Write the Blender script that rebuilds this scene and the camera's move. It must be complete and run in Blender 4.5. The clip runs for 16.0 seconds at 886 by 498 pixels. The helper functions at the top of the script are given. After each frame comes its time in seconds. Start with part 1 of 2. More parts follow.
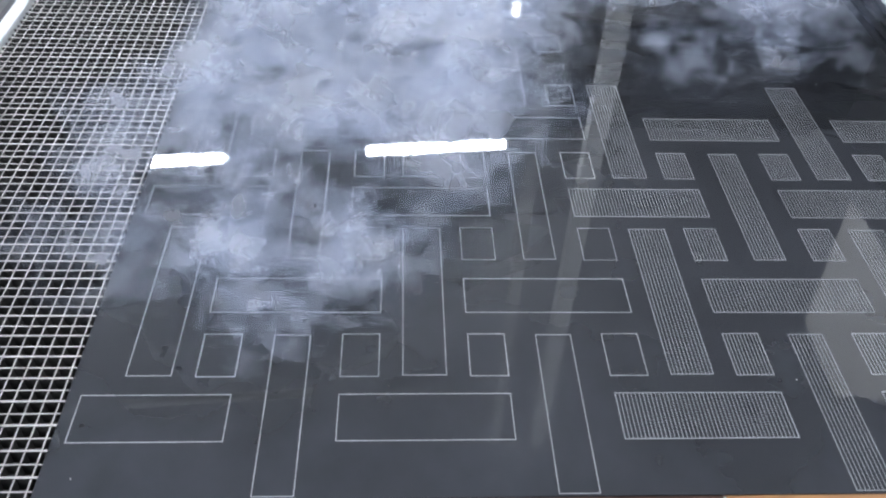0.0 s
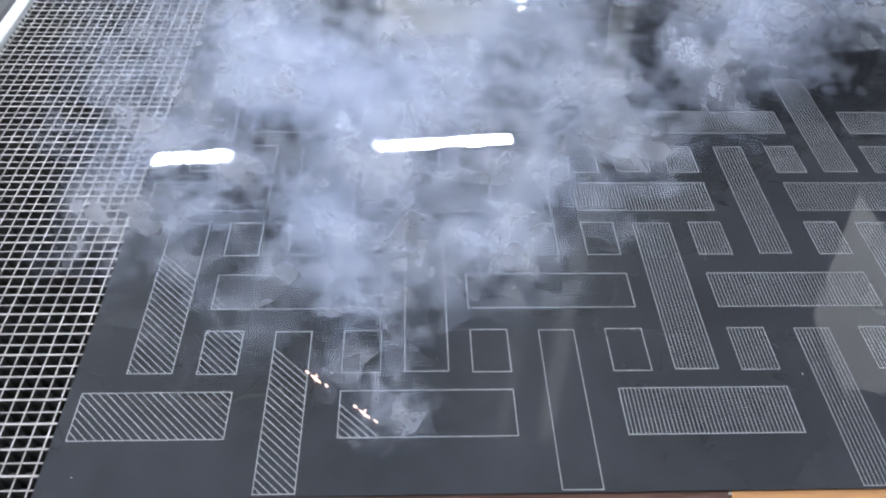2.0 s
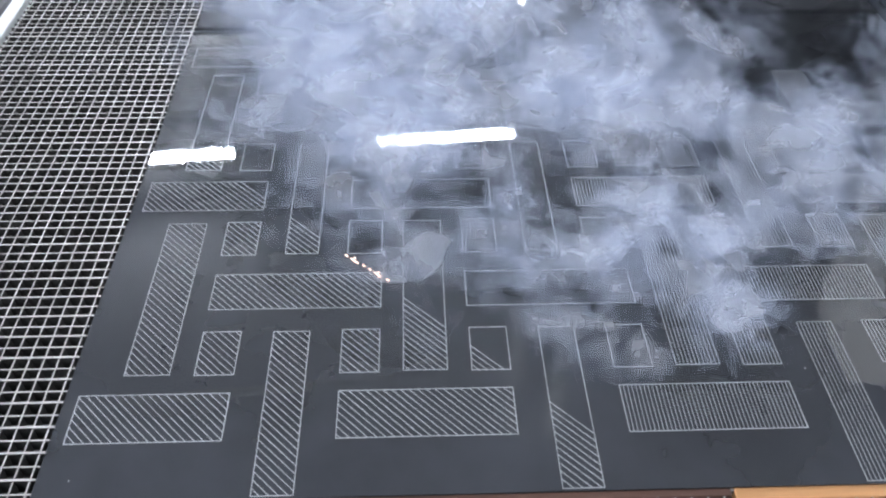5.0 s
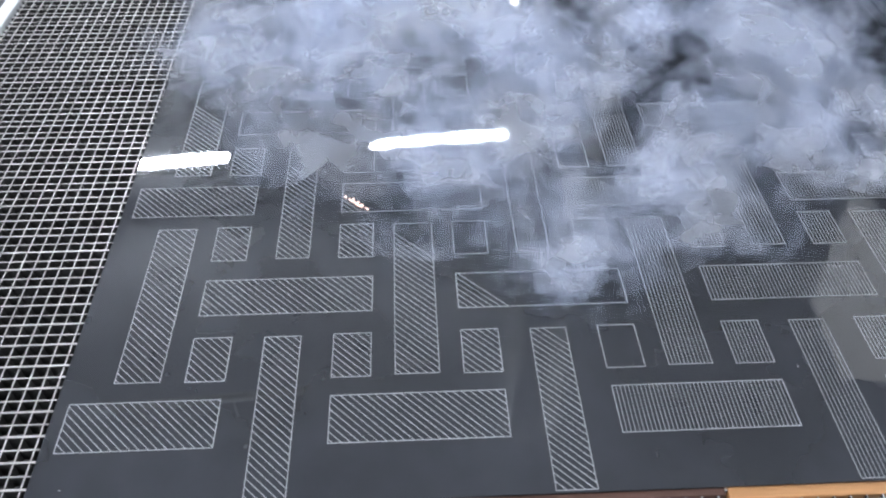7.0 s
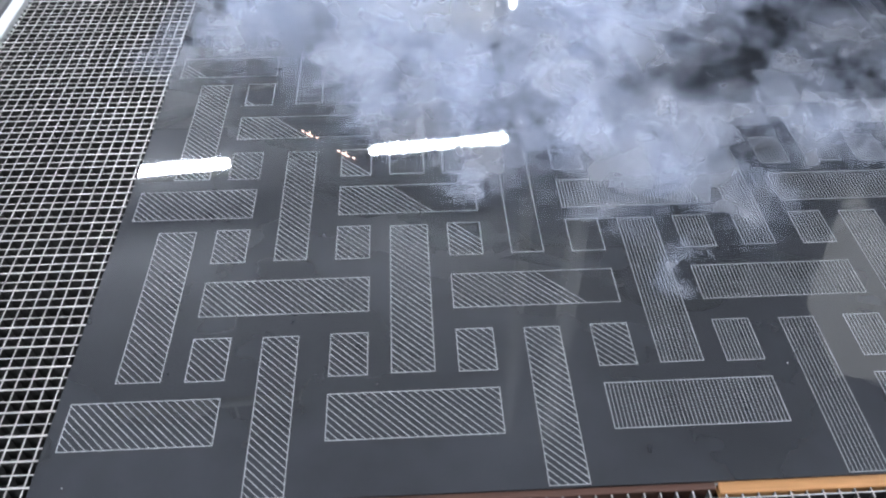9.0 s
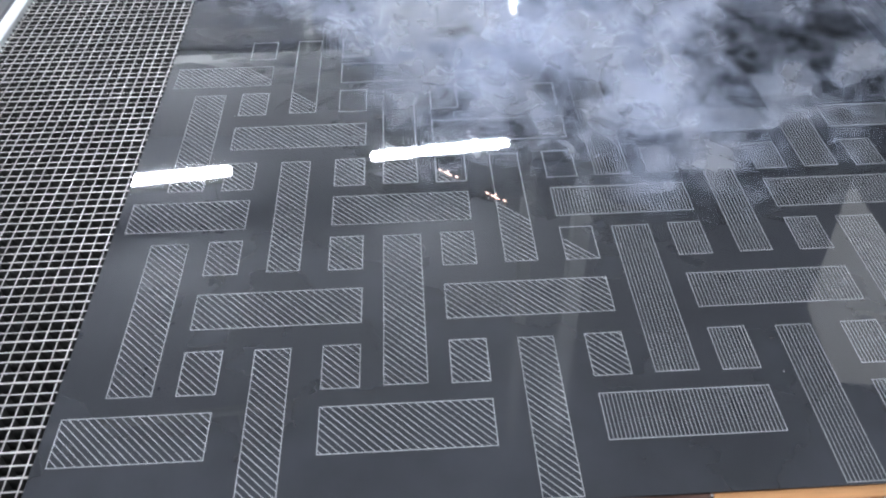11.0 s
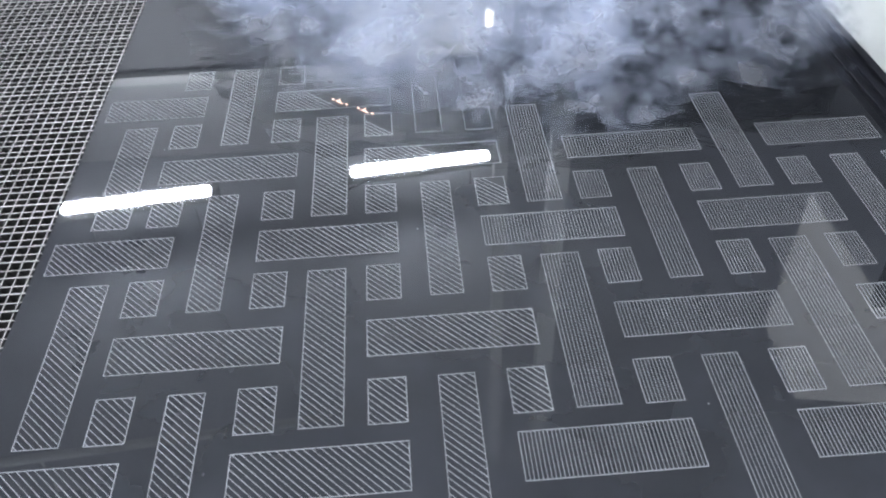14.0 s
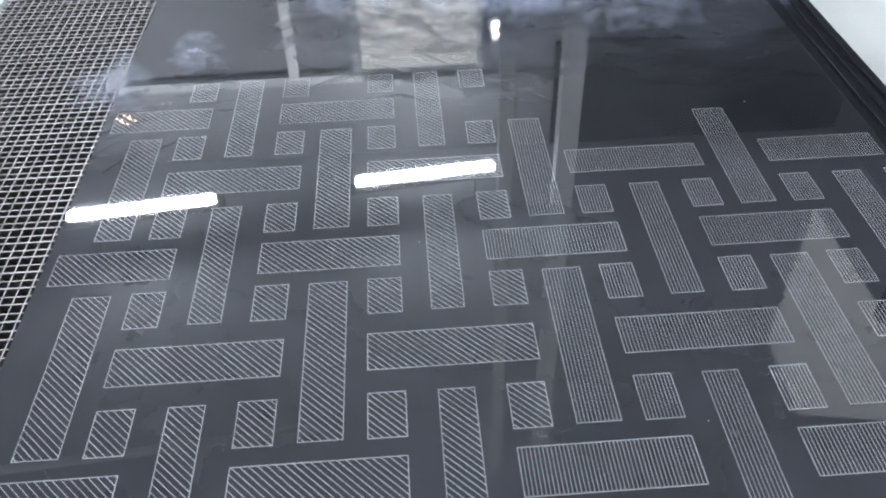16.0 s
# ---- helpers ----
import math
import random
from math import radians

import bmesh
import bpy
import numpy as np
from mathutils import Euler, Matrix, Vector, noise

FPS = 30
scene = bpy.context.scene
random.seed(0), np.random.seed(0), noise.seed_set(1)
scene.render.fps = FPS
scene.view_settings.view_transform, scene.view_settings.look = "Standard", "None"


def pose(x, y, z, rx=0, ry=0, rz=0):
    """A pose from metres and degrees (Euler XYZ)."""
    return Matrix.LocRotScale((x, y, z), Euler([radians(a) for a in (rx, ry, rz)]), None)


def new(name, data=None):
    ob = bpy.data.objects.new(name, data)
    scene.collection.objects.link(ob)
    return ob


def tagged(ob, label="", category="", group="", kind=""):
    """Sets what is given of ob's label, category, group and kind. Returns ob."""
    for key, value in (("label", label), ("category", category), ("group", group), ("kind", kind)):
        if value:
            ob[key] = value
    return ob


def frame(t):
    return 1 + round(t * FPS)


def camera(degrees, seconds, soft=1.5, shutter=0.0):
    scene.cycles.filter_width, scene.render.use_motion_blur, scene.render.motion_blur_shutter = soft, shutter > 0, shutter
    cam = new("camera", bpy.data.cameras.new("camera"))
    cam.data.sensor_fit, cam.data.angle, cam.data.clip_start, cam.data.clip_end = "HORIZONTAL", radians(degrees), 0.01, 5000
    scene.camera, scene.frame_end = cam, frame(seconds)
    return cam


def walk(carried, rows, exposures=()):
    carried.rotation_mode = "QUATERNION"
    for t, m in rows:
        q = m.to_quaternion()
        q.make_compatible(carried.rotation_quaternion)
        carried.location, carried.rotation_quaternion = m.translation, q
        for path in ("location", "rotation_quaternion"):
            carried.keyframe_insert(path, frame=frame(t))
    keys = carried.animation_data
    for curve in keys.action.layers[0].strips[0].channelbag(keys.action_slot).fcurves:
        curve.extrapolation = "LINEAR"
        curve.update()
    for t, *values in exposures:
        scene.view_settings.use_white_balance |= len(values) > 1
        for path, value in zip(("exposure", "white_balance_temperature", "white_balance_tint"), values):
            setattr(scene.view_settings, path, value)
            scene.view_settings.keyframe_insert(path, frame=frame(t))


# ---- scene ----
cam = camera(55.8, 16.0, soft=2.2)
TOP = 0.8          # height of the plate's upper face over the floor
S = 0.0932         # one step of the engraved pattern, in metres
ROWS = [
    (0.0, 0.3398, -0.6528, 0.9076, 47.084, -2.115, -1.945),
    (0.5, 0.3548, -0.6604, 0.899, 47.513, -1.355, -1.448),
    (1.0, 0.3507, -0.654, 0.9007, 47.093, -1.375, -1.628),
    (1.5, 0.3558, -0.6517, 0.9016, 46.967, -1.207, -1.613),
    (2.0, 0.3493, -0.6473, 0.9016, 46.788, -1.45, -1.82),
    (2.5, 0.3512, -0.6526, 0.9025, 46.888, -1.453, -1.814),
    (3.0, 0.3548, -0.645, 0.9058, 46.547, -1.428, -1.91),
    (3.5, 0.3539, -0.6482, 0.8991, 46.945, -1.332, -2.08),
    (4.0, 0.3539, -0.6464, 0.9006, 46.731, -1.114, -1.952),
    (6.5, 0.3685, -0.6293, 0.8942, 46.333, -0.412, -2.648),
    (7.0, 0.3684, -0.6344, 0.8968, 46.523, -0.309, -2.762),
    (7.5, 0.3719, -0.6399, 0.9008, 46.598, -0.108, -2.79),
    (8.0, 0.3758, -0.6463, 0.9055, 46.631, 0.068, -2.75),
    (8.5, 0.3753, -0.6507, 0.9054, 46.801, -0.008, -2.858),
    (9.0, 0.3763, -0.6535, 0.9062, 46.868, -0.007, -2.936),
    (11.5, 0.4109, -0.6345, 0.9062, 47.247, 0.829, -3.356),
    (12.0, 0.4422, -0.6248, 0.9169, 47.357, 1.134, -3.968),
    (12.5, 0.4697, -0.6176, 0.9178, 47.676, 1.215, -4.421),
    (13.0, 0.4851, -0.6154, 0.9118, 47.888, 0.958, -4.602),
    (13.5, 0.498, -0.6104, 0.9115, 47.805, 1.201, -4.489),
    (14.0, 0.5072, -0.605, 0.9131, 47.819, 1.492, -4.37),
    (14.5, 0.5025, -0.6006, 0.9131, 47.819, 1.656, -4.279),
    (15.0, 0.5109, -0.6008, 0.9116, 47.975, 1.827, -3.986),
    (15.5, 0.5126, -0.6029, 0.9156, 48.058, 1.546, -3.93),
    (16.0, 0.5126, -0.6021, 0.9199, 48.467, 1.357, -3.824),
]
walk(cam, [(t, pose(x, y, TOP + z, rx, ry, rz)) for t, x, y, z, rx, ry, rz in ROWS])

# ---- light ----
world = bpy.data.worlds.new("room_air")
scene.world = world
world.use_nodes = True
world.node_tree.nodes["Background"].inputs[0].default_value = (0.55, 0.6, 0.7, 1)
world.node_tree.nodes["Background"].inputs[1].default_value = 0.02
scene.view_settings.exposure = 0.0
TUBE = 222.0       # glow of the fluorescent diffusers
scene.cycles.transparent_max_bounces = 64


# ---- materials ----
def material(name, color, rough=0.5, metal=0.0, vary=0.15, scale=8.0, bump=0.0, fine=120.0, spec=0.5, coat=0.0, stretch=(1, 1, 1)):
    """Two scales of colour variation, some roughness variation and fine relief, in object space."""
    m = bpy.data.materials.new(name)
    m.use_nodes = True
    n, l = m.node_tree.nodes, m.node_tree.links
    b = n["Principled BSDF"]
    tc, mp = n.new("ShaderNodeTexCoord"), n.new("ShaderNodeMapping")
    mp.inputs["Scale"].default_value = stretch
    l.new(tc.outputs["Object"], mp.inputs[0])
    big, small = n.new("ShaderNodeTexNoise"), n.new("ShaderNodeTexNoise")
    big.inputs["Scale"].default_value, big.inputs["Detail"].default_value = scale, 5
    small.inputs["Scale"].default_value, small.inputs["Detail"].default_value = fine, 3
    for x in (big, small):
        l.new(mp.outputs[0], x.inputs["Vector"])
    add = n.new("ShaderNodeMath")
    add.operation = "MULTIPLY_ADD"
    l.new(small.outputs[0], add.inputs[0])
    add.inputs[1].default_value = 0.4
    l.new(big.outputs[0], add.inputs[2])
    ramp = n.new("ShaderNodeMapRange")
    ramp.inputs["From Min"].default_value, ramp.inputs["From Max"].default_value = 0.4, 1.0
    ramp.inputs["To Min"].default_value, ramp.inputs["To Max"].default_value = 1 - vary, 1 + vary
    l.new(add.outputs[0], ramp.inputs[0])
    info, rnd = n.new("ShaderNodeObjectInfo"), n.new("ShaderNodeMapRange")
    rnd.inputs["To Min"].default_value, rnd.inputs["To Max"].default_value = 1 - vary * 0.5, 1 + vary * 0.5
    l.new(info.outputs["Random"], rnd.inputs[0])
    mul = n.new("ShaderNodeMath")
    mul.operation = "MULTIPLY"
    l.new(ramp.outputs[0], mul.inputs[0])
    l.new(rnd.outputs[0], mul.inputs[1])
    mix = n.new("ShaderNodeVectorMath")
    mix.operation = "SCALE"
    mix.inputs[0].default_value = color
    l.new(mul.outputs[0], mix.inputs["Scale"])
    l.new(mix.outputs[0], b.inputs["Base Color"])
    rr = n.new("ShaderNodeMapRange")
    rr.inputs["To Min"].default_value, rr.inputs["To Max"].default_value = rough * 0.75, min(1, rough * 1.25)
    l.new(big.outputs[0], rr.inputs[0])
    l.new(rr.outputs[0], b.inputs["Roughness"])
    b.inputs["Metallic"].default_value = metal
    b.inputs["Specular IOR Level"].default_value = spec
    b.inputs["Coat Weight"].default_value = coat
    b.inputs["Coat Roughness"].default_value = 0.04
    if bump:
        bp = n.new("ShaderNodeBump")
        bp.inputs["Strength"].default_value, bp.inputs["Distance"].default_value = bump, 0.002
        l.new(small.outputs[0], bp.inputs["Height"])
        l.new(bp.outputs[0], b.inputs["Normal"])
    return m


def glow(name, color, strength):
    m = bpy.data.materials.new(name)
    m.use_nodes = True
    n, l = m.node_tree.nodes, m.node_tree.links
    n.remove(n["Principled BSDF"])
    e = n.new("ShaderNodeEmission")
    e.inputs[0].default_value, e.inputs[1].default_value = (*color, 1), strength
    l.new(e.outputs[0], n["Material Output"].inputs[0])
    return m


def veil(name, thin, thick, density, lit=None, scale=1.45):
    """Thin drifting matter: alpha falls off from the piece's middle and is torn by noise that differs from piece to piece."""
    m = bpy.data.materials.new(name)
    m.use_nodes = True
    n, l = m.node_tree.nodes, m.node_tree.links
    n.remove(n["Principled BSDF"])
    tc, info = n.new("ShaderNodeTexCoord"), n.new("ShaderNodeObjectInfo")
    off = n.new("ShaderNodeMath")
    off.operation = "MULTIPLY"
    off.inputs[1].default_value = 40.0
    l.new(info.outputs["Random"], off.inputs[0])
    tear, fine = n.new("ShaderNodeTexNoise"), n.new("ShaderNodeTexNoise")
    for q, sc, det, dis in ((tear, scale, 1.5, 0.6), (fine, scale * 2.7, 2.7, 0.9)):
        q.noise_dimensions = "4D"
        q.inputs["Scale"].default_value, q.inputs["Detail"].default_value, q.inputs["Roughness"].default_value = sc, det, 0.55
        q.inputs["Distortion"].default_value = dis
        l.new(tc.outputs["Object"], q.inputs["Vector"])
        l.new(off.outputs[0], q.inputs["W"])
    length = n.new("ShaderNodeVectorMath")
    length.operation = "LENGTH"
    l.new(tc.outputs["Object"], length.inputs[0])
    fall = n.new("ShaderNodeMapRange")
    fall.inputs["From Min"].default_value, fall.inputs["From Max"].default_value = 1.0, 0.0
    l.new(length.outputs["Value"], fall.inputs[0])
    both = n.new("ShaderNodeMath")
    both.operation = "MULTIPLY_ADD"
    l.new(fine.outputs[0], both.inputs[0])
    both.inputs[1].default_value = 0.9
    l.new(tear.outputs[0], both.inputs[2])
    cut = n.new("ShaderNodeMath")
    cut.operation = "MULTIPLY_ADD"
    l.new(fall.outputs[0], cut.inputs[0])
    cut.inputs[1].default_value = 0.45
    l.new(both.outputs[0], cut.inputs[2])
    ramp = n.new("ShaderNodeMapRange")
    ramp.interpolation_type = "SMOOTHSTEP"
    ramp.inputs["From Min"].default_value, ramp.inputs["From Max"].default_value = 1.07, 1.44
    l.new(cut.outputs[0], ramp.inputs[0])
    rim = n.new("ShaderNodeMapRange")
    rim.interpolation_type = "SMOOTHSTEP"
    rim.inputs["From Min"].default_value, rim.inputs["From Max"].default_value = 0.98, 0.55
    rim.inputs["To Max"].default_value = density
    l.new(length.outputs["Value"], rim.inputs[0])
    edge = n.new("ShaderNodeMath")
    edge.operation = "MULTIPLY"
    l.new(ramp.outputs[0], edge.inputs[0])
    l.new(rim.outputs[0], edge.inputs[1])
    tint = n.new("ShaderNodeMixRGB")
    tint.inputs[1].default_value, tint.inputs[2].default_value = (*thin, 1), (*thick, 1)
    l.new(ramp.outputs[0], tint.inputs[0])
    clear, body = n.new("ShaderNodeBsdfTransparent"), None
    if lit is None:
        d, t, body = n.new("ShaderNodeBsdfDiffuse"), n.new("ShaderNodeBsdfTranslucent"), n.new("ShaderNodeMixShader")
        l.new(tint.outputs[0], d.inputs[0])
        l.new(tint.outputs[0], t.inputs[0])
        body.inputs[0].default_value = 0.5
        l.new(d.outputs[0], body.inputs[1])
        l.new(t.outputs[0], body.inputs[2])
    else:
        body = n.new("ShaderNodeEmission")
        body.inputs[1].default_value = lit
        l.new(tint.outputs[0], body.inputs[0])
    mix = n.new("ShaderNodeMixShader")
    l.new(edge.outputs[0], mix.inputs[0])
    l.new(clear.outputs[0], mix.inputs[1])
    l.new(body.outputs[0], mix.inputs[2])
    l.new(mix.outputs[0], n["Material Output"].inputs[0])
    return m


def milky(name, color):
    """A thin sheet that lets half of the light from above through."""
    m = bpy.data.materials.new(name)
    m.use_nodes = True
    n, l = m.node_tree.nodes, m.node_tree.links
    n.remove(n["Principled BSDF"])
    d, t, body = n.new("ShaderNodeBsdfDiffuse"), n.new("ShaderNodeBsdfTranslucent"), n.new("ShaderNodeMixShader")
    d.inputs[0].default_value = t.inputs[0].default_value = (*color, 1)
    body.inputs[0].default_value = 0.92
    l.new(d.outputs[0], body.inputs[1])
    l.new(t.outputs[0], body.inputs[2])
    l.new(body.outputs[0], n["Material Output"].inputs[0])
    return m


PLATE = material("black_coated_sheet", (0.0235, 0.0248, 0.0292), 0.022, 0, 0.45, 3, 0.0, 14, 0.85)
MARK = material("engraved_line", (0.35, 0.353, 0.362), 0.55, 0, 0.25, 30, 0.2, 400)
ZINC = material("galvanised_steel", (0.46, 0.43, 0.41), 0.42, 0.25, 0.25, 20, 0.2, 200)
WOOD = material("pine_batten", (0.50, 0.24, 0.09), 0.6, 0, 0.3, 14, 0.3, 90, stretch=(0.2, 3, 3))
BROWN = material("shaded_wood", (0.10, 0.045, 0.03), 0.6, 0, 0.3, 14, 0.3, 90, stretch=(0.2, 3, 3))
BAR_SIDE = material("dark_bar_side", (0.035, 0.034, 0.033), 0.7, 0.2, 0.4, 20, 0.2, 200)
RUBBER = material("black_rubber", (0.009, 0.010, 0.014), 0.4, 0, 0.3, 12, 0.3, 150, 0.22)
WHITE = material("white_painted_steel", (0.72, 0.73, 0.72), 0.4, 0, 0.06, 5, 0.05, 80)
COVER = material("light_grey_cover", (0.55, 0.56, 0.53), 0.5, 0, 0.08, 4, 0.1, 80)
CONCRETE = material("concrete_floor", (0.10, 0.10, 0.10), 0.7, 0, 0.25, 3, 0.4, 60)
CEIL = material("grey_ceiling", (0.72, 0.735, 0.77), 0.8, 0, 0.12, 1.5, 0.1, 40)
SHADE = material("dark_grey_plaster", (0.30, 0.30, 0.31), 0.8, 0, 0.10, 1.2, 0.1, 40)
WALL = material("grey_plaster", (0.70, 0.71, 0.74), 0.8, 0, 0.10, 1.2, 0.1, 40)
DARK = material("dark_board", (0.06, 0.06, 0.055), 0.7, 0, 0.15, 2, 0.1, 40)
DIM_STRIP = material("dimming_grey", (0.42, 0.42, 0.43), 0.7, 0, 0.15, 2, 0.1, 40)
POST = material("post_paint", (0.90, 0.90, 0.88), 0.5, 0, 0.08, 4, 0.05, 60)
MILKY = milky("milky_sheet", (0.95, 0.92, 0.87))
STEEL = material("dark_steel_frame", (0.05, 0.05, 0.055), 0.5, 0.3, 0.2, 6, 0.2, 80)
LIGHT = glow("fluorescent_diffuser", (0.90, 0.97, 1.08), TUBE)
DAY = glow("daylight_behind_pane", (0.95, 0.98, 1.0), 3.2)
BULB = glow("small_lamp", (1.0, 0.98, 0.95), 60)
SMOKE = veil("smoke", (0.62, 0.74, 1.0), (0.92, 0.93, 1.0), 0.27)
FIRE = glow("white_hot_flame", (1.0, 0.42, 0.06), 13.0)
HALO = veil("flame_glow", (1.0, 0.20, 0.10), (1.0, 0.36, 0.16), 0.34, 1.35, 0.3)
SPARK = glow("spark", (1.0, 0.72, 0.6), 2.2)


# ---- mesh helpers ----
def add_box(bm, x0, y0, z0, x1, y1, z1, bevel=0.0):
    vs = [bm.verts.new((x, y, z)) for z in (z0, z1) for y in (y0, y1) for x in (x0, x1)]
    fs = [bm.faces.new([vs[i] for i in q]) for q in ((0, 2, 3, 1), (4, 5, 7, 6), (0, 1, 5, 4), (1, 3, 7, 5), (3, 2, 6, 7), (2, 0, 4, 6))]
    if bevel:
        es = list({e for f in fs for e in f.edges})
        bmesh.ops.bevel(bm, geom=es, offset=bevel, segments=2, profile=0.5, affect="EDGES")
    return bm


def box(x0, y0, z0, x1, y1, z1, bevel=0.0):
    return add_box(bmesh.new(), x0, y0, z0, x1, y1, z1, bevel)


def tube(bm, p, q, r, sides=12):
    p, q = Vector(p), Vector(q)
    m = (q - p).to_track_quat("Z", "Y").to_matrix().to_4x4()
    ends = []
    for c in (p, q):
        ends.append([bm.verts.new(c + m.to_3x3() @ Vector((r * math.cos(a), r * math.sin(a), 0))) for a in [2 * math.pi * i / sides for i in range(sides)]])
    for i in range(sides):
        bm.faces.new((ends[0][i], ends[0][(i + 1) % sides], ends[1][(i + 1) % sides], ends[1][i])).smooth = True
    bm.faces.new(ends[0][::-1])
    bm.faces.new(ends[1])
    return bm


def mesh_of(name, bm, mat):
    me = bpy.data.meshes.new(name)
    bm.to_mesh(me)
    bm.free()
    me.materials.append(mat)
    return me


def part(name, bm, mat, parent, label=""):
    ob = new(name, mesh_of(name, bm, mat))
    ob.parent = parent
    return tagged(ob, label)


def thing(name, label, category, at=(0, 0, 0), group="", kind=""):
    ob = new(name)
    ob.empty_display_size = 0.05
    ob.matrix_basis = Matrix.Translation(at)
    return tagged(ob, label, category, group, kind)


def setting(name, bm, mat, label, category):
    return tagged(new(name, mesh_of(name, bm, mat)), label, category, kind="structure")


# ---- the room ----
CZ = TOP + 3.95    # ceiling height
HANG = TOP + 3.55  # height of the posts and the tracks on them
setting("floor", box(-5, -4, -0.1, 6, 6.6, 0), CONCRETE, "dark worn concrete workshop floor", "floor")
setting("ceiling", box(-5, -4, CZ, 6, 6.6, CZ + 0.1), CEIL, "plain grey painted workshop ceiling", "ceiling")
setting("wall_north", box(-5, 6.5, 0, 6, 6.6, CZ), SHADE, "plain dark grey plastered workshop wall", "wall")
setting("wall_south", box(-5, -4, 0, 6, -3.9, CZ), WALL, "plain grey plastered workshop wall", "wall")
setting("wall_west", box(-5, -3.9, 0, -4.9, 6.5, CZ), WALL, "plain grey plastered workshop wall", "wall")
# unseen wall set close and coloured dark to dim the plate's right-hand reflection
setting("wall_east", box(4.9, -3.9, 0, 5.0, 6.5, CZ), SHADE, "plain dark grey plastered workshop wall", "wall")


def tube_light(x, y, z, length=1.27, turn=5.9):
    t = thing("tube_light", "lit fluorescent light with a long white diffuser", "ceiling light", group="ceiling tube lights")
    h = length / 2
    part("batten", box(-h, -0.058, 0.0, h, 0.058, 0.08, 0.006), WHITE, t)
    bm = bmesh.new()
    sec = [(0.058 * math.cos(a), -0.055 * math.sin(a)) for a in [math.pi * i / 10 for i in range(11)]]
    rows = [[bm.verts.new((sx, yy * k, zz * k)) for yy, zz in sec] for sx, k in ((-h + 0.02, 0.55), (-h + 0.05, 1), (h - 0.05, 1), (h - 0.02, 0.55))]
    for r0, r1 in zip(rows, rows[1:]):
        for i in range(10):
            bm.faces.new((r0[i], r0[i + 1], r1[i + 1], r1[i])).smooth = True
    bm.faces.new(rows[0])
    bm.faces.new(rows[-1][::-1])
    for i in range(3):
        bm.faces.new((rows[i][0], rows[i + 1][0], rows[i + 1][10], rows[i][10]))
    bmesh.ops.recalc_face_normals(bm, faces=bm.faces)
    part("diffuser", bm, LIGHT, t, "glowing white diffuser")
    for q in (-1, 1):
        part("end_cap", box(q * (h + 0.012) - 0.03, -0.062, -0.045, q * (h + 0.012) + 0.03, 0.062, 0.084, 0.006), WHITE, t)
    for q in (-1, 1):
        part("hanger", tube(bmesh.new(), (q * h * 0.7, 0, 0.07), (q * h * 0.7, 0, CZ - z), 0.006, 8), WHITE, t)
    t.matrix_basis = pose(x, y, z, 0, 0, turn)
    return t


LZ = HANG - 0.085
tube_light(0.65, 5.345, LZ)
tube_light(-1.76, 5.10, LZ)
# unseen tubes added as fill; the last one brightens the milky sheet
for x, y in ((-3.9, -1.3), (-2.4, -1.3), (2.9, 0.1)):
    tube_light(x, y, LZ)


def post(x, y, w, top, name="post", label="pale painted square steel post"):
    t = thing(name, label, "post", (x, y, 0), group="workshop posts")
    part("shaft", box(-w / 2, -w / 2, 0, w / 2, w / 2, top, 0.004), POST, t)
    part("base_plate", box(-w, -w, 0, w, w, 0.012, 0.002), POST, t)
    return t


post(1.19, 2.35, 0.085, HANG)
post(0.93, 2.37, 0.06, HANG)
post(-0.475, 6.2, 0.085, TOP + 2.92)
k = thing("junction_box", "small pale junction box between the tops of two posts", "junction box", (1.06, 2.35, HANG - 0.005))
part("casing", box(-0.09, -0.04, -0.05, 0.02, 0.04, 0, 0.006), POST, k)
part("cable_duct", box(0.022, -0.012, -0.02, 0.085, 0.012, 0, 0.003), POST, k)
pipe = thing("ceiling_conduit", "thin pale conduit running into a flat tray under the ceiling", "conduit", (0, 0, HANG - 0.05))
part("pipe", tube(bmesh.new(), (-2.3, 2.56, 0), (0.2, 2.745, 0), 0.03), POST, pipe)
bm = box(-0.39, -0.045, -0.015, 0.39, 0.045, 0.015, 0.004)
bmesh.ops.transform(bm, matrix=pose(0.62, 2.80, 0, 0, 0, 6), verts=bm.verts)
part("tray", bm, POST, pipe)
for x, y in ((-1.9, 2.59), (-0.8, 2.67), (0.1, 2.738), (0.9, 2.83)):
    part("clip", box(x - 0.006, y - 0.006, 0.015, x + 0.006, y + 0.006, CZ - HANG + 0.05, 0.002), POST, pipe)
setting("beam", box(-4.9, 6.40, TOP + 3.035, 0.13, 6.5, TOP + 3.12), POST, "pale painted horizontal beam along the wall", "beam")
win = tagged(thing("window_1", "tall bright frosted window in the workshop wall", "window", (0.66, 6.46, 0)), kind="structure")
part("pane", box(-0.53, 0.0, TOP + 0.9, 0.55, 0.02, TOP + 3.02), DAY, win, "bright frosted pane")
for q in (-1, 1):
    part("window_frame", box(q * 0.58 - 0.03, -0.03, TOP + 0.85, q * 0.58 + 0.03, 0.03, TOP + 3.06, 0.004), POST, win)
part("window_sill", box(-0.64, -0.08, TOP + 0.80, 0.66, 0.03, TOP + 0.86, 0.004), POST, win)
# added grey strip: tones down the wall where the tubes light it too much
setting("wall_board", box(-4.9, 6.42, TOP + 3.125, 1.95, 6.5, CZ), DIM_STRIP, "grey strip added to dim the overlit top of the wall", "wall panel")
setting("dark_wall_panel", box(1.95, 6.40, TOP + 2.85, 4.9, 6.5, CZ), DARK, "dark board lining high on the wall", "wall panel")
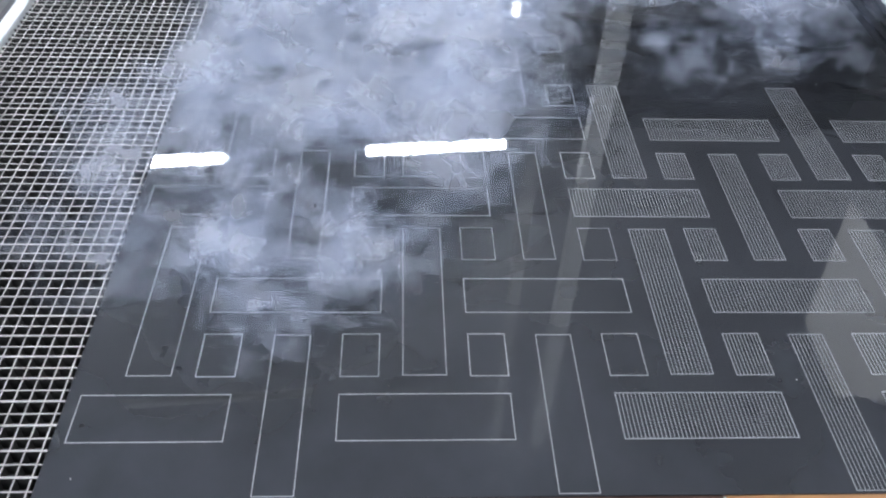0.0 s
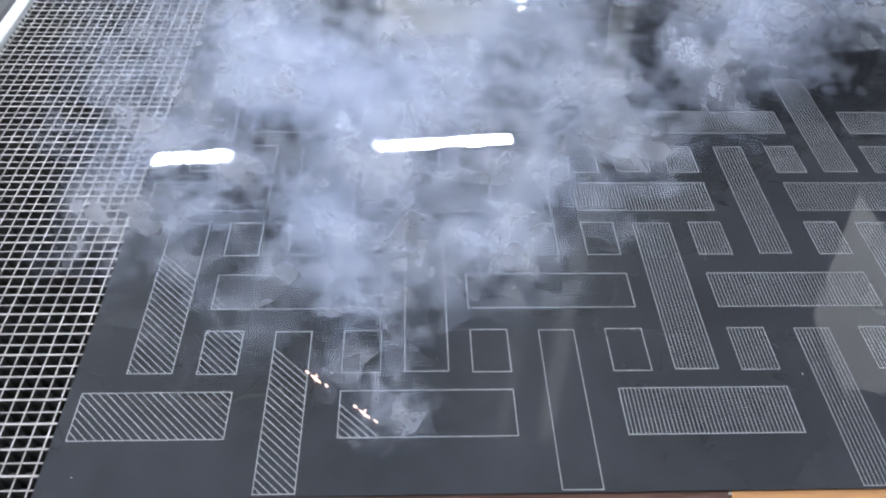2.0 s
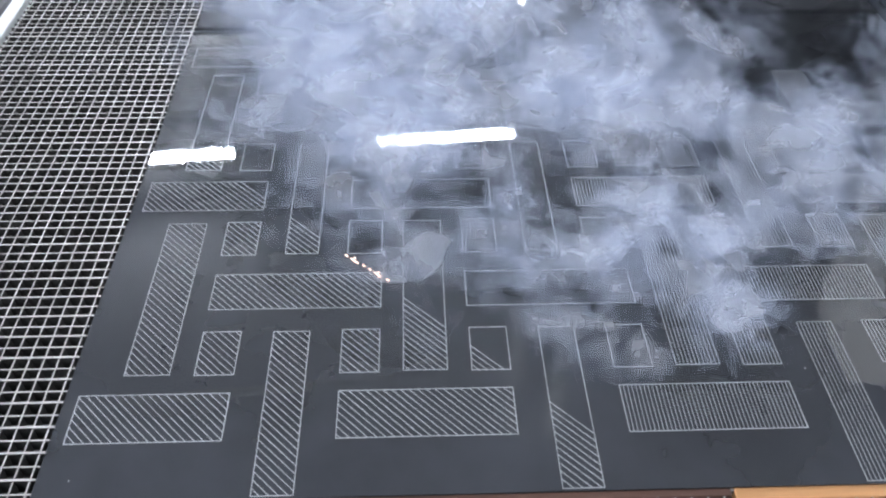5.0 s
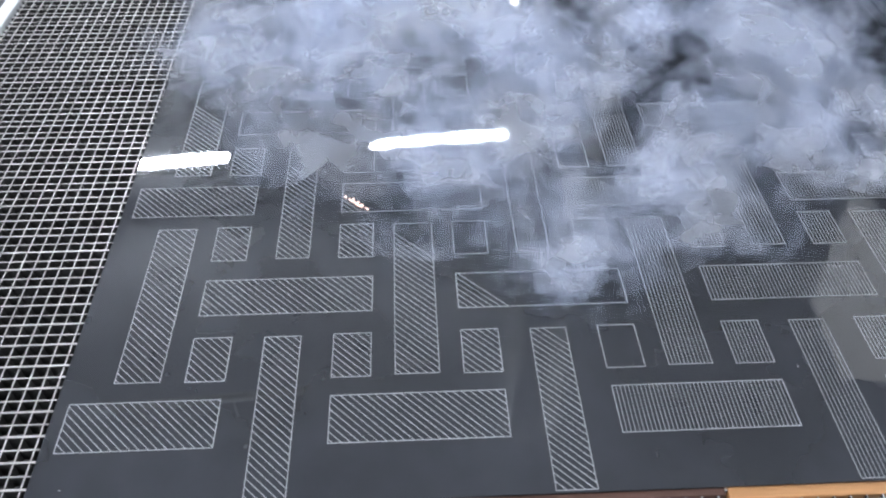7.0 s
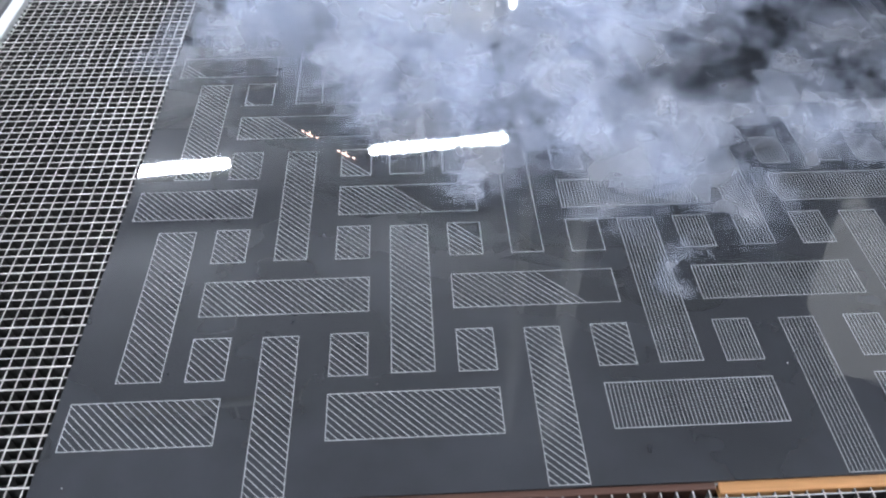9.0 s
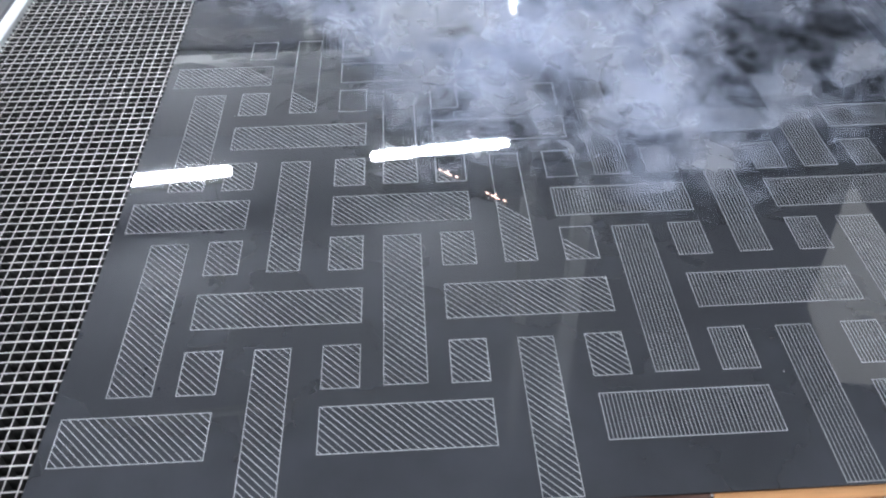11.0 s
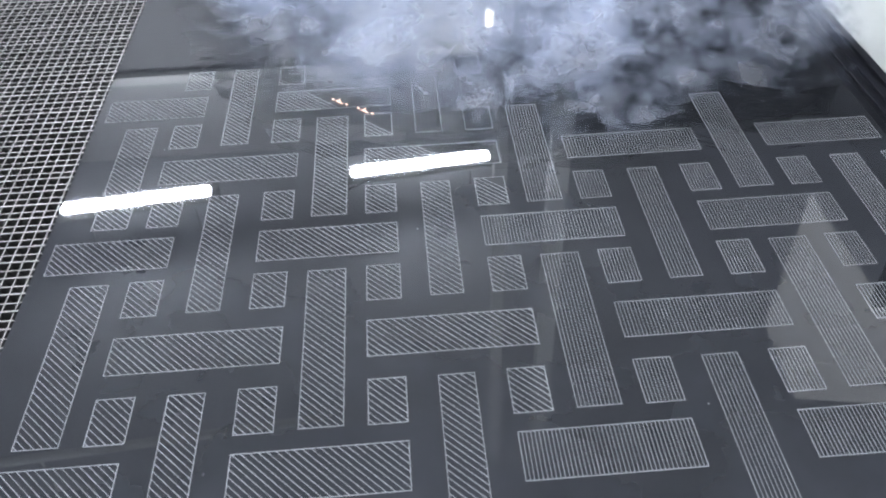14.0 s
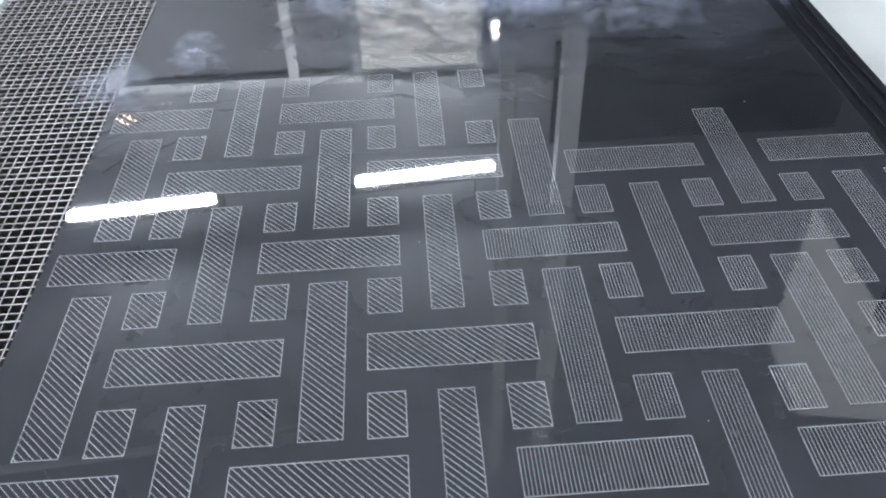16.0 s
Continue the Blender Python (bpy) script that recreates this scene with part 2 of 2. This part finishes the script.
w = thing("wall_lamp", "small lit upright wall lamp", "lamp", (1.35, 6.2, TOP + 2.55))
part("lamp_glass", box(-0.03, -0.02, -0.075, 0.03, 0.02, 0.075, 0.012), BULB, w)
part("bracket", box(-0.045, 0.025, -0.09, 0.045, 0.3, 0.09, 0.004), WHITE, w)

# unseen milky sheet added over the bed's side to mirror a bright triangle
glare = thing("glare_sheet", "milky translucent sheet on stands, added to mirror a bright triangle in the plate", "guard", (0, 0, 0))
bm = bmesh.new()
tri = [(1.735, 1.31), (1.405, 0.80), (1.39, 0.56), (1.74, 0.50)]
bm.faces.new([bm.verts.new((x, y, TOP + 0.70)) for x, y in tri])
part("diffuser_sheet", bm, MILKY, glare)
for x, y in ((1.72, 0.54), (1.72, 0.84)):
    part("stand", box(x - 0.015, y - 0.015, TOP - 0.011, x + 0.015, y + 0.015, TOP + 0.70, 0.002), STEEL, glare)

# ---- the machine bed ----
XL, XR, Y0, Y1 = -1.05 * S, 15.12 * S, -1.27 * S, 1.9
bed = thing("machine_bed", "dark steel frame of the laser machine bed", "machine bed", (0, 0, 0))
part("tray", box(-0.56, -0.9, 0.30, 1.6, 2.1, 0.34), STEEL, bed, "black catch tray under the grating")
for x in (-0.5, 1.5):
    for y in (-0.85, 2.05):
        part("leg", box(x - 0.04, y - 0.04, 0, x + 0.04, y + 0.04, 0.30, 0.003), STEEL, bed)
part("side_wall", box(-0.60, -0.9, 0.30, -0.565, 2.1, TOP - 0.06), STEEL, bed)
part("white_rail", box(-5.64 * S, -0.9, TOP - 0.05, -5.32 * S, 2.1, TOP + 0.004, 0.003), WHITE, bed, "white painted edge rail")
part("front_wall", box(-0.56, -0.94, 0.30, 1.6, -0.905, TOP - 0.06), STEEL, bed)
part("back_wall", box(-0.56, 2.105, 0.30, 1.6, 2.14, TOP - 0.06), STEEL, bed)

chain = thing("edge_rail", "black ribbed rubber strip along the plate", "edge strip", (0, 0, 0))
part("base", box(XR + 0.004, -0.9, 0.30, 16.27 * S, 2.1, TOP - 0.012, 0.002), RUBBER, chain)
for i, (a, b, h) in enumerate(((15.2, 15.38, 0.004), (15.5, 15.6, 0.006), (15.78, 15.9, 0.006), (16.06, 16.26, 0.008))):
    part("rib", box(a * S, -0.9, TOP - 0.013, b * S, 2.1, TOP - 0.012 + h, 0.0015), RUBBER, chain)
cover = thing("side_cover", "light grey sheet metal cover beside the bed", "cover", (0, 0, 0))
part("panel", box(16.31 * S, -0.9, 0.05, 2.6, 2.3, TOP - 0.01, 0.004), COVER, cover)

batten = thing("wood_batten", "raw orange pine batten under the plate's front edge", "batten", (0, 0, 0))
part("strip", box(7.95 * S, -1.43 * S, TOP - 0.018, XR, -1.0 * S, TOP - 0.0045, 0.002), WOOD, batten)

# shadowed stretch of the front edge as its own piece, shade put into the brown
shaded = thing("shaded_batten", "dark brown batten under the plate's front edge, shade in its colour", "batten", (0, 0, 0))
part("strip", box(XL + 0.02, -1.36 * S, TOP - 0.025, 7.92 * S, -1.0 * S, TOP - 0.0045, 0.002), BROWN, shaded)

# ---- the plate ----
plate = thing("steel_plate", "glossy black coated plate being laser engraved", "metal plate", (0, 0, TOP))
part("sheet", box(XL, Y0, -0.004, XR, Y1, 0, 0.0006), PLATE, plate)

ASP = 1.1819
MARGIN_L, MARGIN_R, FRONT = -0.854, 14.98, -1.043 * ASP


def cells():
    """Every field of the basket pattern as x0, y0, x1, y1 in steps; right-hand ones are finished."""
    done, todo = [], []
    for r in range(-1, 10):
        for c in range(-1, 16):
            if r % 4 == 0 and c % 4 == 0:
                hx, hy = 1.2353, 0.3329
            elif r % 4 == 2 and c % 4 == 2:
                hx, hy = 1.3282, 0.3184
            elif r % 4 == 2 and c % 4 == 0:
                hx, hy = 0.3212, 1.3766
            elif r % 4 == 0 and c % 4 == 2:
                hx, hy = 0.2709, 1.283
            elif r % 2 == 1 and c % 2 == 1 and r > 0 and c > 0:
                hx, hy = 0.282, 0.3458
            else:
                continue
            if (c > 7 and (r > 6 or (r == 7))) or (c <= 7 and r > 9):
                continue
            x, y = c, r
            if hx < 0.3 and hy < 0.4:
                x += -0.0418 if c % 4 == 1 else 0.0418
                y += -0.048 if r % 4 == 1 else 0.048
            q = (max(x - hx, MARGIN_L), max((y - hy) * ASP, FRONT), min(x + hx, MARGIN_R), min((y + hy) * ASP, 10.93))
            (done if c > 7 else todo).append(q)
    return done, todo


def add_line(bm, p, q, w, h=0.0004):
    """A thin raised engraved line from p to q (steps), w metres wide."""
    p, q = Vector(p) * S, Vector(q) * S
    n = (q - p).normalized()
    side = Vector((-n.y, n.x)) * w / 2
    a = [(p - side), (p + side), (q + side), (q - side)]
    low = [bm.verts.new((v.x, v.y, -0.001)) for v in a]
    top = [bm.verts.new((v.x, v.y, h)) for v in a]
    bm.faces.new(top[::-1])
    for i in range(4):
        bm.faces.new((low[i], low[(i + 1) % 4], top[(i + 1) % 4], top[i])[::-1])


def outline(bm, q, w=0.0011):
    x0, y0, x1, y1 = q
    e = w / 2 / S
    add_line(bm, (x0 - e, y0), (x1 + e, y0), w)
    add_line(bm, (x0 - e, y1), (x1 + e, y1), w)
    add_line(bm, (x0, y0 + e), (x0, y1 - e), w)
    add_line(bm, (x1, y0 + e), (x1, y1 - e), w)


DONE, TODO = cells()
for q in DONE:
    bm = bmesh.new()
    outline(bm, q)
    n = max(2, round((q[2] - q[0]) / 0.0585))
    for i in range(1, n):
        x = q[0] + (q[2] - q[0]) * i / n
        add_line(bm, (x, q[1] + 0.01), (x, q[3] - 0.01), 0.0007)
    tagged(part("engraved_field", bm, MARK, plate, "pale field engraved with fine straight lines"), kind="stuff")
for q in TODO:
    bm = bmesh.new()
    outline(bm, q)
    part("engraved_outline", bm, MARK, plate)

for x, y in ((-0.62, -0.95), (9.55, 0.62), (5.6, 4.9), (7.7, 1.15), (2.9, 9.6), (11.6, 4.9), (0.6, 7.9), (12.9, 8.9)):
    bm = bmesh.new()
    bmesh.ops.create_icosphere(bm, subdivisions=1, radius=0.0011)
    bmesh.ops.translate(bm, vec=(x * S, y * S, 0.0005), verts=bm.verts)
    part("dust_speck", bm, MARK, plate)

# diagonal strokes, each cut across all fields in one pass of the beam
HATCH = 0.122
STROKES = []
k = 0
while True:
    dd = -1.22 + HATCH * k
    k += 1
    if dd > 18.3:
        break
    bm = bmesh.new()
    hit = False
    for x0, y0, x1, y1 in TODO:
        a, b = max(x0, dd - y1), min(x1, dd - y0)
        if b - a > 0.02:
            add_line(bm, (a, dd - a), (b, dd - b), 0.0010)
            hit = True
    if hit:
        STROKES.append((dd, tagged(part("engraved_stroke", bm, MARK, plate), kind="stuff")))
    else:
        bm.free()

# ---- the grating ----
grate = thing("bar_grating", "galvanised steel bar grating on the machine bed", "grating", (0, 0, TOP - 0.0055))
GX, GY = 0.2135 * S, 0.2035 * S
gx0, gx1, gy0, gy1 = -5.30 * S, XR, -0.88, 2.08
# tops zinc, sides coloured dark so the gaps between bars look dark
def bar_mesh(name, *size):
    me = mesh_of(name, box(*size), BAR_SIDE)
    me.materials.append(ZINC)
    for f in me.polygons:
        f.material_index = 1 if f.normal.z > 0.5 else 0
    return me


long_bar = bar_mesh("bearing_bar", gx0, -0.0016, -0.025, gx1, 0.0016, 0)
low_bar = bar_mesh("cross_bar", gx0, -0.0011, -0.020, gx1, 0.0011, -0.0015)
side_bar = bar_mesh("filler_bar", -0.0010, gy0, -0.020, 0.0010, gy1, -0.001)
j = 0
y = 0.546 * S - GY * 72
while y < gy1:
    if y > gy0:
        ob = new("bearing_bar" if j % 2 else "cross_bar", long_bar if j % 2 else low_bar)
        ob.parent, ob.location = grate, (0, y, 0)
    y, j = y + GY, j + 1
x = -1.155 * S - GX * 19
while x < gx1:
    if x > gx0:
        ob = new("filler_bar", side_bar)
        ob.parent, ob.location = grate, (x, 0, 0)
    x += GX

# ---- smoke ----
def billow(seed, sheets):
    """A billow of unit radius: a pack of heaving, leaning sheets through a ball."""
    rng = random.Random(seed)
    noise.seed_set(seed)
    bm = bmesh.new()
    turn = pose(0, 0, 0, rng.uniform(24, 52), 0, rng.uniform(-30, 30))
    rings, spokes = 6, 20
    for k in range(sheets):
        d = -0.78 + 1.56 * (k + 0.5) / sheets
        r = math.sqrt(1 - d * d)
        grid = []
        for i in range(rings + 1):
            row = []
            for q in range(spokes if i else 1):
                a, rr = 2 * math.pi * q / spokes, r * i / rings
                p = Vector((rr * math.cos(a), rr * math.sin(a), d))
                p.z += noise.noise(p * 1.6 + Vector((seed * 3.1, 0, 0))) * 0.22
                row.append(bm.verts.new(turn @ p))
            grid.append(row)
        for i in range(rings):
            for q in range(spokes):
                t = (q + 1) % spokes
                if i == 0:
                    bm.faces.new((grid[0][0], grid[1][q], grid[1][t])).smooth = True
                else:
                    bm.faces.new((grid[i][q], grid[i + 1][q], grid[i + 1][t], grid[i][t])).smooth = True
    return bm


PUFFS = [mesh_of("smoke_puff", billow(q, 5), SMOKE) for q in (3, 8, 14, 21, 30)]
noise.seed_set(1)

# near rim of the smoke over the plate: seconds, then its y at the seven lanes, all in pattern steps
LANES = (-1.0, 1.5, 4.0, 6.5, 9.0, 11.5, 14.0)
RIM_EARLY = (
    (0.0, 2.7, 1.3, 3.6, 7.3, 8.7, 8.9, 9.5),
    (0.5, 1.3, 3.6, 4.8, 6.6, 7.9, 8.0, 8.7),
    (1.0, 1.2, 0.2, 4.1, 6.3, 7.9, 9.2, 10.0),
    (1.5, 2.7, 1.3, 2.2, 4.8, 6.8, 8.4, 9.2),
    (2.0, 4.1, 1.6, 0.4, 3.6, 6.0, 8.0, 9.1),
    (2.5, 4.8, 1.7, 0.2, 1.8, 4.7, 6.3, 6.5),
    (3.0, 5.7, 3.0, 0.9, 1.6, 3.9, 5.3, 5.3),
    (3.5, 5.8, 3.5, 1.6, 0.7, 2.9, 4.3, 4.3),
    (4.0, 8.3, 4.7, 2.2, 0.1, 0.7, 2.2, 2.6))
RIM_LATE = (
    (6.5, 8.6, 5.5, 2.9, 1.6, 2.4, 4.0, 4.0),
    (7.5, 9.7, 7.0, 4.6, 2.2, 2.6, 4.5, 4.5),
    (8.0, 8.9, 6.5, 5.2, 3.4, 1.9, 4.0, 4.0),
    (9.0, 11.1, 8.3, 5.9, 4.5, 3.5, 5.3, 5.6),
    (11.4, 13.6, 9.8, 6.9, 5.9, 4.8, 5.7, 6.0),
    (12.5, 15.0, 10.1, 7.9, 6.5, 6.4, 6.5, 7.9),
    (13.5, 16.8, 12.3, 9.7, 7.7, 7.1, 7.9, 8.9),
    (14.5, 19.3, 15.9, 11.8, 7.7, 8.6, 8.8, 10.1),
    (15.3, 20.7, 18.1, 13.3, 9.1, 8.8, 9.2, 10.4),
    (15.6, 21.0, 19.3, 15.0, 9.9, 9.6, 10.1, 11.4),
    (16.0, 22.0, 21.0, 19.0, 16.0, 15.0, 14.0, 14.0))
RIM = RIM_EARLY + RIM_LATE


def between(x, xs, ys):
    if x <= xs[0]:
        return ys[0]
    for p, q, u, v in zip(xs, xs[1:], ys, ys[1:]):
        if x <= q:
            return u + (v - u) * (x - p) / (q - p)
    return ys[-1]


def rim_at(t, x):
    return between(t, [r[0] for r in RIM], [between(x, LANES, r[1:]) for r in RIM])


def front_at(t):
    """How far the beam's diagonal front has come, in steps of x + y."""
    pts = ((0.05, -1.25), (0.5, 0.52), (1.0, 1.52), (1.5, 2.40), (3.5, 4.6), (4.0, 5.02), (7.0, 7.53), (8.0, 8.22), (9.0, 8.87), (12.5, 11.7), (14.5, 13.75), (15.2, 15.4), (15.9, 18.3))
    if t <= pts[0][0]:
        return pts[0][1]
    for (a, u), (b, v) in zip(pts, pts[1:]):
        if t <= b:
            return u + (v - u) * (t - a) / (b - a)
    return pts[-1][1]


def time_of(dd):
    lo, hi = 0.05, 15.9
    for _ in range(40):
        mid = (lo + hi) / 2
        if front_at(mid) < dd:
            lo = mid
        else:
            hi = mid
    return lo


def hidden_below(x, y):
    return pose(x * S, y * S, TOP - 0.34)


def puff(r, i):
    ob = new("smoke_puff", PUFFS[i % len(PUFFS)])
    ob.scale = (r * 1.1, r, r * 0.85)
    return tagged(ob, "soft blue-white smoke puff drifting over the plate", "smoke", group="smoke over the plate")


BEHIND = 2.45       # where the draught takes the smoke down behind the bed


def drift(ob, r, t0, life, lane, sway, lift, place):
    """One puff: wells up out of the cut at t0, rolls away over the plate by place(t, age) and sinks behind the bed."""
    rows = []
    x, y = place(t0, 0.0)
    if t0 > 0:
        park = pose(min(max(x, 3.0), 11.0) * S, min(max(y, 4.0), 14.0) * S, TOP - 0.42)
        rows += [(0.0, park), (t0 - 0.2, park)] if t0 > 0.3 else [(0.0, park)]
    n = 6
    for i in range(n + 1):
        f = i / n
        t = t0 + life * f
        x, y = place(t, f)
        e = min(1.0, f * 3.2)
        z = -0.75 * r + (lift + 0.75 * r) * (1 - (1 - e) ** 2)
        rows.append((t, pose((x + sway * math.sin(2.5 * f + lane)) * S, y * S, TOP + z, 0, 0, 35 * f * math.sin(lane * 7))))
    rows.append((t0 + life + 0.7, pose(x * S, BEHIND, TOP - 0.35)))
    rows.append((t0 + life + 40, pose(x * S, BEHIND, TOP - 0.35)))
    live = [q for q in rows if 0 <= q[0] <= 16]
    for edge in (0.0, 16.0):
        if not any(abs(q[0] - edge) < 0.03 for q in live):
            p = [q for q in rows if q[0] < edge][-1]
            q = [q for q in rows if q[0] > edge][0]
            live.append((edge, p[1].lerp(q[1], (edge - p[0]) / (q[0] - p[0]))))
    live.sort(key=lambda q: q[0])
    clean = [live[0]]
    for q in live[1:]:
        if frame(q[0]) > frame(clean[-1][0]):
            clean.append(q)
    walk(ob, clean)


FAR = 14.2          # the smoke has left the bed's visible part here


def smoke_moves():
    rng = random.Random(11)
    t, i = -4.4, 0
    while t < 15.75:
        west = -1.5 if t < 0.9 else -0.3
        lane = west + (15.2 - west) * ((i * 0.61803) % 1.0)
        i += 1
        now = max(t, 0.0)
        gap = FAR - rim_at(now, lane)
        t += 0.049
        if gap < 0.8 or rng.random() > (gap / 12.5 + 0.12) * (1.0 if lane < 9.5 else 1.5 if t < 2.6 else 0.65):
            continue
        r = rng.uniform(0.085, 0.13) if rng.random() < 0.33 else rng.uniform(0.16, 0.25)
        life = rng.uniform(3.3, 4.6) * (0.45 + 0.55 * gap / 12.0)
        push = 0.2 * r / S
        vx = rng.uniform(-0.2, 1.0)
        out = rng.uniform(1.0, 1.7)

        def place(when, f):
            x = lane + vx * life * (f - 0.3)
            rim = rim_at(max(when, 0.0), x)
            return x, rim + push + (FAR - rim) * f ** out

        drift(puff(r, i), r, t, life, lane, rng.uniform(-0.5, 0.5), 0.25 * r + rng.uniform(0.0, 0.06), place)
    for k, (t, x, y, r) in enumerate(SPOUTS):
        drift(puff(r, k), r, t - 0.35, 4.0, x, 0.3, 0.03, lambda when, f: (x + 2.0 * f, y - 0.6 + 5.2 * f + (FAR - 4.6 - y) * f ** 2.2))
    for t, x, y, r, vx, vy in LAST:
        drift(puff(r, 1), r, t, 1.3, x, 0.0, 0.05, lambda when, f: (x + vx * f, y + vy * f))


# small fresh spouts at the cut: seconds, x, y, radius
SPOUTS = ((-0.3, -0.3, 3.0, 0.17), (-0.3, 0.6, 2.2, 0.16), (-0.25, 1.9, 2.1, 0.15), (-0.25, 3.1, 2.7, 0.13), (-0.2, 0.9, 1.4, 0.12), (0.5, -1.74, 2.73, 0.14), (0.5, -0.35, 1.39, 0.13), (0.5, 0.66, 0.43, 0.11), (0.5, 1.28, -0.06, 0.09), (1.0, 1.87, 1.35, 0.14), (1.0, 2.23, 0.11, 0.10), (2.0, 3.07, 0.91, 0.12), (2.0, 3.71, -0.00, 0.09), (3.5, 4.74, 0.79, 0.07), (3.5, 5.93, -0.97, 0.06), (3.5, 6.70, 0.86, 0.10), (4.0, 7.37, 0.41, 0.12), (4.0, 7.97, -0.56, 0.09), (6.5, 5.94, 1.42, 0.06), (7.5, 7.68, 1.53, 0.08), (7.5, 6.28, 2.70, 0.09), (7.5, 4.49, 3.82, 0.05), (8.5, 4.88, 4.05, 0.06), (9.0, 7.82, 2.83, 0.09), (11.3, 7.61, 4.28, 0.06))
# late wisps at the far corner: seconds, x, y, radius, speeds
LAST = ((15.56, -0.75, 9.9, 0.105, -0.3, 0.5), (15.52, 0.7, 11.3, 0.075, 0.2, 0.5))


def flame_mesh():
    bm = bmesh.new()
    rings, spokes = 18, 24
    prev = None
    for i in range(rings + 1):
        f = i / rings
        rad = 0.030 * math.sin(math.pi * min(1, f * 0.85 + 0.12)) ** 0.8 * (1 - 0.35 * f)
        row = [bm.verts.new((rad * (1 + 0.25 * math.sin(3 * a + 9 * f)) * math.cos(a) + 0.012 * f, rad * math.sin(a), 0.075 * f)) for a in [2 * math.pi * s / spokes for s in range(spokes)]]
        if prev:
            for s in range(spokes):
                bm.faces.new((prev[s], prev[(s + 1) % spokes], row[(s + 1) % spokes], row[s])).smooth = True
        prev = row
    bm.faces.new(prev)
    return bm


flame = thing("flame", "short bright orange flame flaring up from the cut", "flame", (0, 0, 0.3))
part("flame_core", flame_mesh(), FIRE, flame, "white-hot orange core")
# light spreading round the flame, built as thin emitting sheets
halo = part("flame_haze", billow(17, 7), HALO, flame, "faint red halo of the flame's light")
halo.scale, halo.location = (0.12, 0.12, 0.12), (0.0, 0.0, 0.03)
FLARES = ((4.0, 2.67, 2.37, 0.042), (7.6, 0.21, 8.4, -0.03), (11.3, 6.47, 4.62, 0.012), (11.5, 5.77, 5.22, 0.010), (14.8, 6.86, 7.81, 0.01), (15.3, 5.29, 10.2, 0.02))


def spark_thing():
    t = thing("spark", "tiny glowing sparks where the beam cuts the coating", "spark", (0, 0, 0.3), group="sparks at the cut")
    rng = random.Random(5)
    for q in range(5):
        bm = bmesh.new()
        bmesh.ops.create_icosphere(bm, subdivisions=2, radius=0.0019 * rng.uniform(0.5, 1.0))
        reach, at = (7.0, 0.0) if q == 0 else (rng.uniform(1.0, 2.5), rng.uniform(-0.022, 0.022))
        off = 0.0 if q == 0 else rng.uniform(-0.003, 0.003)
        for v in bm.verts:
            a = v.co.x * reach + at
            v.co = Vector((a * 0.72 + (v.co.y + off) * 0.7, -a * 0.69 + (v.co.y + off) * 0.72, v.co.z + 0.002 + abs(off)))
        part("ember", bm, SPARK, t)
    return t


SPARKS = [spark_thing(), spark_thing()]
CUTS = (
    ((0.3, -0.6, 0.6), (0.5, -0.25, 0.83), (1.0, -0.17, 1.63), (1.5, 1.97, 0.53), (2.0, 2.4, 0.6), (2.5, -0.02, 3.73), (3.0, 0.41, 3.76), (3.5, 4.64, 1.47), (4.0, 1.2, 3.9), (6.5, 5.97, 1.35), (7.0, 2.96, 4.6), (7.5, 3.32, 4.55), (8.0, 0.77, 7.38), (8.5, 6.12, 2.47), (9.0, 2.09, 6.78), (11.3, 5.03, 5.6), (12.0, 2.93, 8.09), (12.5, 3.32, 8.45), (13.0, 4.41, 8.33), (14.0, 4.13, 9.27), (14.5, 4.76, 9.13), (15.0, 5.9, 9.17), (15.5, 7.31, 8.66), (16.0, -0.69, 9.48)),
    ((0.3, -0.2, 0.2), (0.5, 0.34, 0.28), (1.0, 1.9, -0.5), (1.5, 2.26, 0.21), (2.0, 3.12, -0.02), (2.5, 0.1, 3.6), (3.0, 0.81, 3.33), (3.5, 4.39, 0.41), (4.0, 1.9, 3.3), (6.5, 5.8, 1.5), (7.0, 3.05, 4.5), (7.5, 3.38, 4.46), (8.0, 6.1, 2.1), (8.5, 6.32, 2.28), (9.0, 2.83, 6.08), (11.3, 5.86, 4.84), (12.5, 3.4, 8.35), (13.0, 4.5, 8.25), (14.5, 4.85, 9.05), (15.5, 7.0, 8.9), (16.0, -0.55, 9.6)))


def motions():
    for dd, ob in STROKES:
        t = time_of(dd)
        a, b = max(t - 0.04, 0.01), max(t, 0.05)
        walk(ob, [(0.0, pose(0, 0, -0.0022)), (a, pose(0, 0, -0.0022)), (b, pose(0, 0, 0)), (16.0, pose(0, 0, 0))])
    smoke_moves()
    rows = [(0.0, hidden_below(2.67, 2.37))]
    for t, x, y, z in FLARES:
        rows += [(t - 0.1, hidden_below(x, y)), (t - 0.04, pose(x * S, y * S, TOP + z)), (t + 0.04, pose(x * S, y * S, TOP + z)), (t + 0.1, hidden_below(x, y))]
    rows.append((16.0, hidden_below(5.29, 10.2)))
    walk(flame, rows)
    for ob, cuts in zip(SPARKS, CUTS):
        walk(ob, [(0.0, hidden_below(-0.6, 0.6)), (0.15, hidden_below(-0.6, 0.6))] + [(t, pose(x * S, y * S, TOP)) for t, x, y in cuts])


motions()
